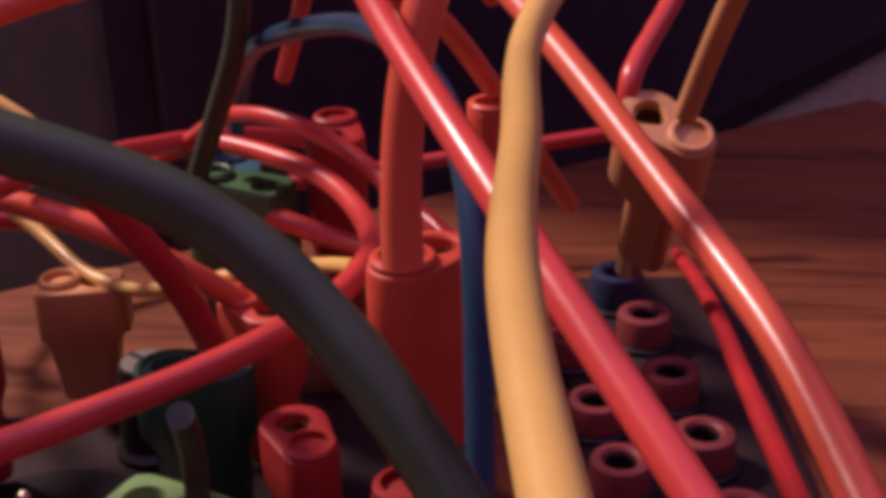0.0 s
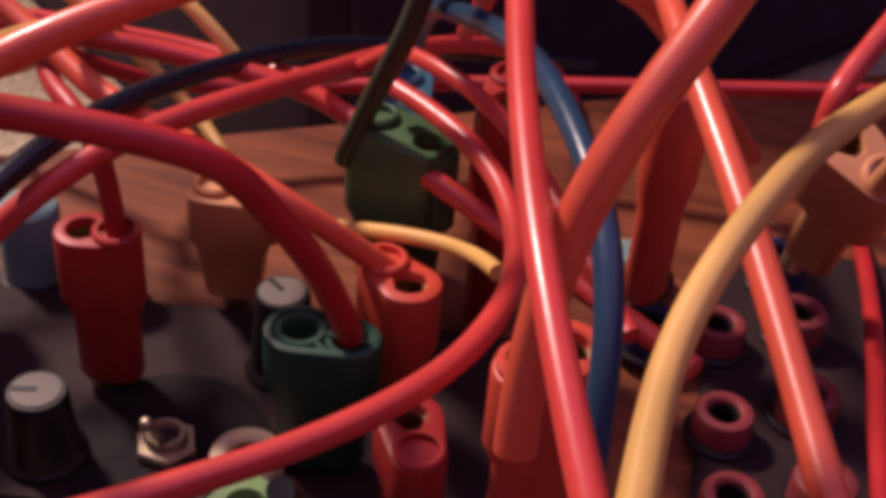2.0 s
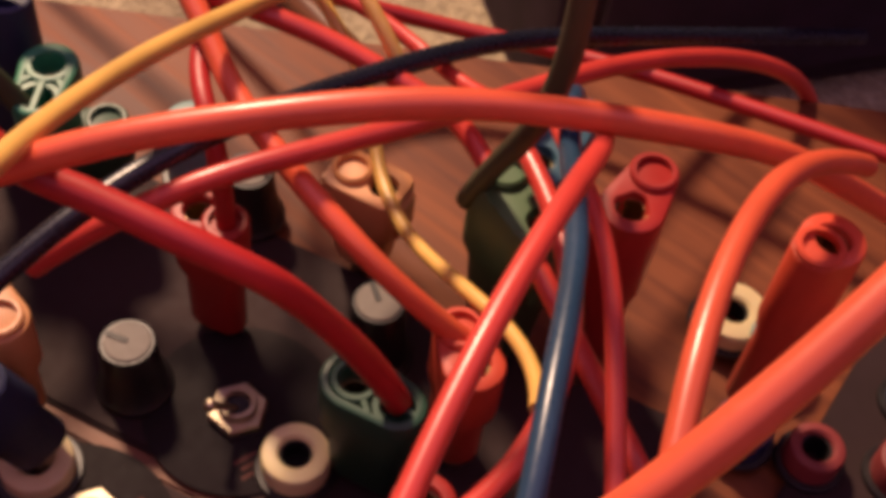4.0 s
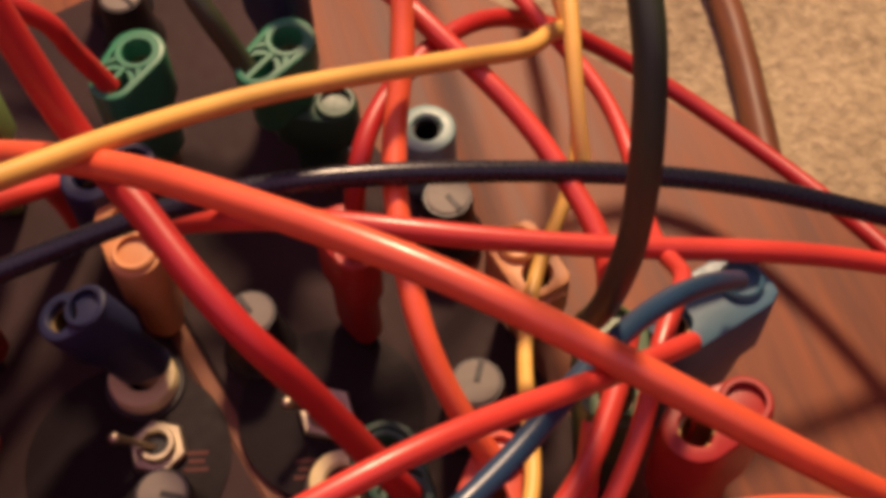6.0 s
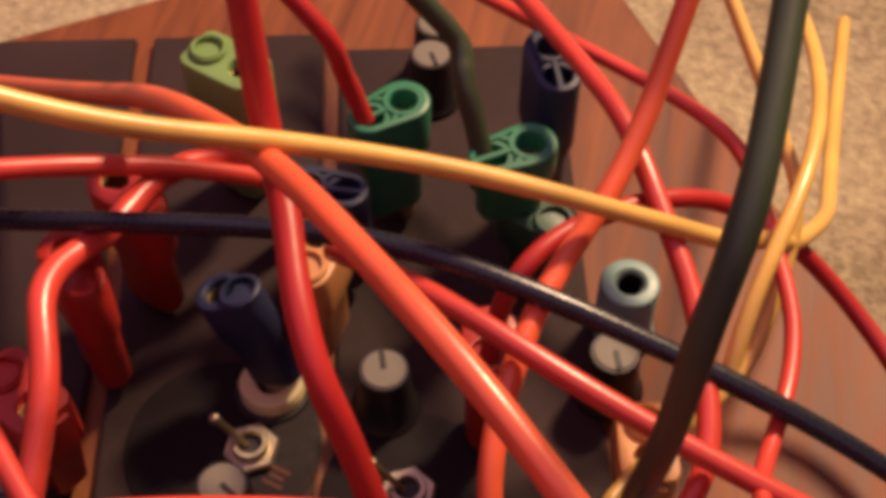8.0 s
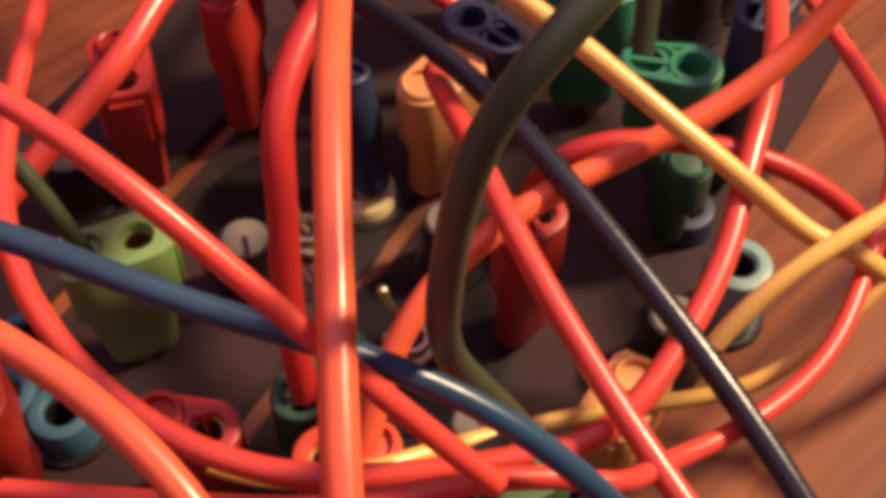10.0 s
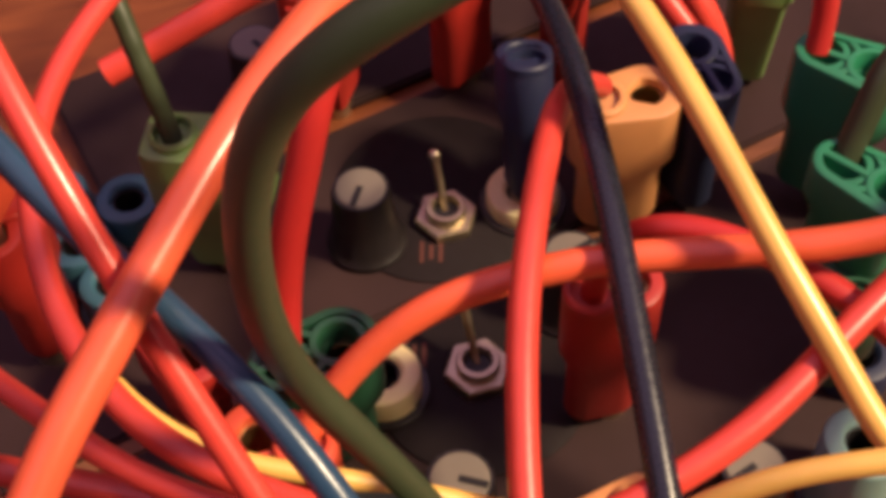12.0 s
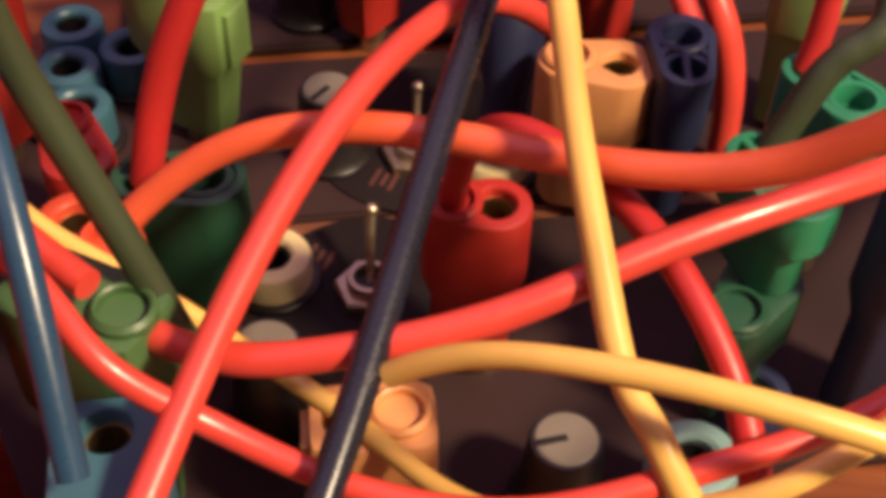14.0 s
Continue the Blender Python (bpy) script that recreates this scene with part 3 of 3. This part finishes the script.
cable([(-23.6, -77.8, 25.6), (-23.2, -29.3, 37.8), (-23.1, -12.5, 42.1), (-21.3, 4.3, 43.1), (-18.9, 21.7, 39.7), (-16.5, 39.7, 34.7), (-13.1, 57.5, 28.9), (-8.1, 74.0, 21.2), (10.5, 135.1, -7.4)],
      2.71, BLACK, "glossy black patch cable arching over the panel")
cable([(-28.1, -12.6, 30.6), (-22.5, -8.2, 38.4), (-16.8, 3.3, 42.5), (-9.7, 18.8, 41.0), (-4.7, 38.5, 36.3), (-1.5, 60.4, 29.9), (4.7, 81.6, 21.5), (11.0, 101.0, 9.0), (15.0, 113.0, -8.0), (18.0, 119.0, -30.0), (20.0, 121.0, -52.0)],
      2.70, RED, "bright red patch cable leaving a tan plug")
cable([(-64.3, 31.7, 114.3), (-8.6, 31.1, 91.9), (1.1, 31.0, 88.1), (8.5, 28.7, 80.3), (10.4, 28.5, 65.9), (9.4, 26.4, 50.9), (3.2, 29.1, 40.1), (-0.7, 30.3, 28.4)],
      2.77, OLIVE, "thick dark green patch cable rising from a box plug")
cable([(43.3, -40.9, 18.0), (42.8, -33.8, 36.6), (42.4, -28.0, 51.6), (39.9, -17.6, 61.4), (31.5, -3.0, 63.4), (23.2, 13.6, 59.3), (12.3, 26.0, 54.2), (5.9, 38.3, 47.6), (1.6, 48.1, 34.7)],
      2.35, BLUE, "dark blue patch cable looping into a blue plug")
cable([(-91.0, 33.5, 94.7), (-50.7, 24.1, 51.2), (-45.4, 22.8, 45.6), (-35.3, 20.3, 42.2), (-24.7, 15.2, 39.0), (-10.9, 12.4, 38.1), (3.0, 11.9, 32.8), (10.7, 17.1, 23.7)],
      2.91, ORANGE, "orange-red patch cable ending in an orange-red plug")
cable([(-106.3, -22.6, 30.9), (-58.8, 13.0, 39.8), (-48.9, 20.3, 41.7), (-36.4, 26.1, 39.7), (-26.5, 32.0, 36.9), (-15.9, 34.6, 34.9), (-6.3, 36.3, 33.2), (2.1, 32.3, 31.6), (11.7, 27.3, 30.9), (47.2, 9.0, 28.3)],
      2.74, RED, "red patch cable bowed low across the panel")
cable([(-93.5, -25.9, 25.6), (-67.7, 16.5, 31.7), (-60.1, 28.8, 33.5), (-52.2, 36.8, 34.8), (-39.9, 40.8, 32.3), (-29.3, 45.3, 30.6), (-16.1, 43.8, 29.9), (-5.4, 40.9, 33.0), (1.1, 42.1, 39.0), (5.5, 37.2, 41.0), (13.2, 32.0, 42.4), (22.5, 25.9, 40.3), (31.5, 14.0, 38.2), (40.5, 2.1, 36.0)],
      2.16, RED, "thin glossy red patch cable along the wood")
cable([(-20.3, 8.9, 23.0), (-20.5, 9.0, 33.0), (-24.4, 11.2, 39.3), (-32.2, 15.8, 38.5), (-39.8, 26.2, 38.4), (-46.1, 35.9, 31.9), (-47.8, 47.0, 22.1), (-41.0, 58.8, 14.3), (-25.9, 69.3, 11.7), (-5.2, 77.7, 14.1), (17.7, 82.5, 16.6), (66.3, 92.8, 22.0)],
      2.54, CRIMSON_SHADED_RED, "crimson patch cable lying along the wooden edge")
cable([(-50.0, -26.0, 4.0), (-50.0, -26.5, 13.0), (-47.9, -28.6, 22.3), (-41.8, -35.6, 27.4), (-34.0, -39.6, 30.0), (-24.7, -40.7, 30.4), (-17.6, -44.6, 33.1), (-10.8, -44.1, 34.1), (-3.3, -39.6, 32.4), (5.6, -38.2, 29.8), (22.7, -35.5, 24.7)],
      3.49, RED, "red patch cable bent into a loop")
cable([(79.4, -108.0, 43.8), (54.8, -68.2, 61.5), (43.9, -50.5, 69.4), (34.7, -29.6, 72.9), (27.9, -8.3, 75.1), (23.7, 10.1, 73.3), (18.6, 23.0, 60.0), (11.8, 36.3, 46.2)],
      2.10, RED, "red patch cable slanting high over the others")
cable([(-18.6, 36.9, 35.4), (-23.5, 37.5, 40.2), (-32.5, 40.2, 43.4), (-43.5, 42.9, 44.6), (-55.7, 44.0, 42.1), (-68.3, 43.9, 37.4), (-80.5, 43.3, 31.7), (-92.4, 42.4, 25.9), (-146.2, 38.4, 3.2)],
      2.02, YELLOW, "yellow patch cable leaving a tan box plug")
cable([(-64.6, -63.9, 84.4), (-56.5, -22.3, 41.9), (-55.9, -19.3, 38.8), (-55.4, -18.8, 34.8), (-55.8, -17.4, 30.5), (-54.6, -15.4, 25.7)],
      2.78, CRIMSON_SHADED_RED, "crimson patch cable entering a green plug")
cable([(-61.0, -46.9, 87.1), (-58.0, -5.3, 44.0), (-57.8, -1.9, 40.4), (-53.2, -1.7, 38.7), (-51.2, 0.6, 34.5), (-48.1, 3.0, 27.3)],
      3.03, OLIVE, "dark green patch cable entering a green plug")
cable([(35.0, -140.5, 68.7), (-14.5, -69.2, 44.9), (-22.5, -57.7, 41.0), (-30.4, -46.3, 36.3), (-37.9, -35.3, 30.3), (-43.9, -24.4, 22.6)],
      2.77, RED, "short red patch cable entering a navy plug")
cable([(-9.0, -80.5, 91.6), (28.9, -76.3, 79.6), (34.8, -75.6, 77.7), (38.9, -75.8, 75.5), (42.9, -77.8, 72.6), (45.9, -80.1, 69.3), (69.8, -98.6, 43.1)],
      2.21, OLIVE, "dark olive patch cable sagging over the panel edge")
cable([(37.2, 44.6, 54.3), (33.3, 33.2, 63.1), (34.4, 17.3, 67.9), (40.5, 0.6, 68.0), (49.6, -16.7, 63.2), (56.7, -33.9, 59.2), (62.5, -47.1, 56.4), (64.3, -57.2, 54.8), (73.1, -105.8, 47.1)],
      2.48, ORANGE, "red patch cable slanting beside the red jacks")
cable([(53.5, 16.1, 106.3), (52.0, 7.4, 101.7), (48.8, -11.4, 91.7), (43.4, -25.8, 81.9), (36.9, -33.1, 70.3), (37.8, -35.9, 55.4)],
      2.90, ORANGE, "thick orange-red patch cable rising from the tall plug")
cable([(80.8, 34.6, 71.1), (58.4, -9.8, 75.7), (52.6, -21.4, 76.8), (48.7, -33.0, 76.2), (45.9, -44.2, 73.2), (47.6, -58.1, 73.3), (47.3, -73.3, 73.9), (49.9, -88.2, 74.6), (51.3, -96.1, 74.9)],
      1.95, YELLOW, "thick yellow patch cable drooping beside the tall plug")
cable([(54.5, 43.5, 40.0), (54.5, 43.4, 43.6), (55.1, 45.9, 45.1), (57.2, 50.7, 47.5), (59.4, 55.4, 50.0), (61.0, 59.9, 52.0), (73.2, 94.9, 67.0)],
      2.93, RED, "thin red patch cable rising from a tan plug")
cable([(85.6, -31.2, 142.0), (74.1, -7.3, 99.6), (70.5, 0.1, 86.3), (66.9, 7.6, 73.0), (63.1, 15.1, 59.9), (60.4, 22.5, 46.9)],
      2.69, P_TAN, "thin tan patch cable rising from a tan plug")
cable([(64.9, 91.3, -1.6), (68.2, 58.0, 7.3), (67.7, 24.6, 15.4), (69.3, -8.4, 23.3), (69.9, -41.4, 29.8)],
      2.47, CRIMSON_SHADED_RED, "thin crimson patch cable under the red one")
cable([(4.4, 33.7, 38.1), (17.7, 25.9, 38.8), (25.8, 14.4, 37.2), (29.3, 0.3, 39.4), (28.0, -14.4, 41.0), (20.3, -28.5, 41.6), (7.8, -40.9, 41.8), (-27.7, -76.1, 42.5)],
      2.53, RED, "red patch cable bent round in a wide loop")
cable([(19.2, -32.4, 40.2), (18.4, -29.4, 37.1), (17.9, -27.0, 33.4), (17.2, -25.2, 29.0), (16.6, -23.7, 23.9)],
      2.3, OLIVE, "dark green patch cable entering a light green box plug")
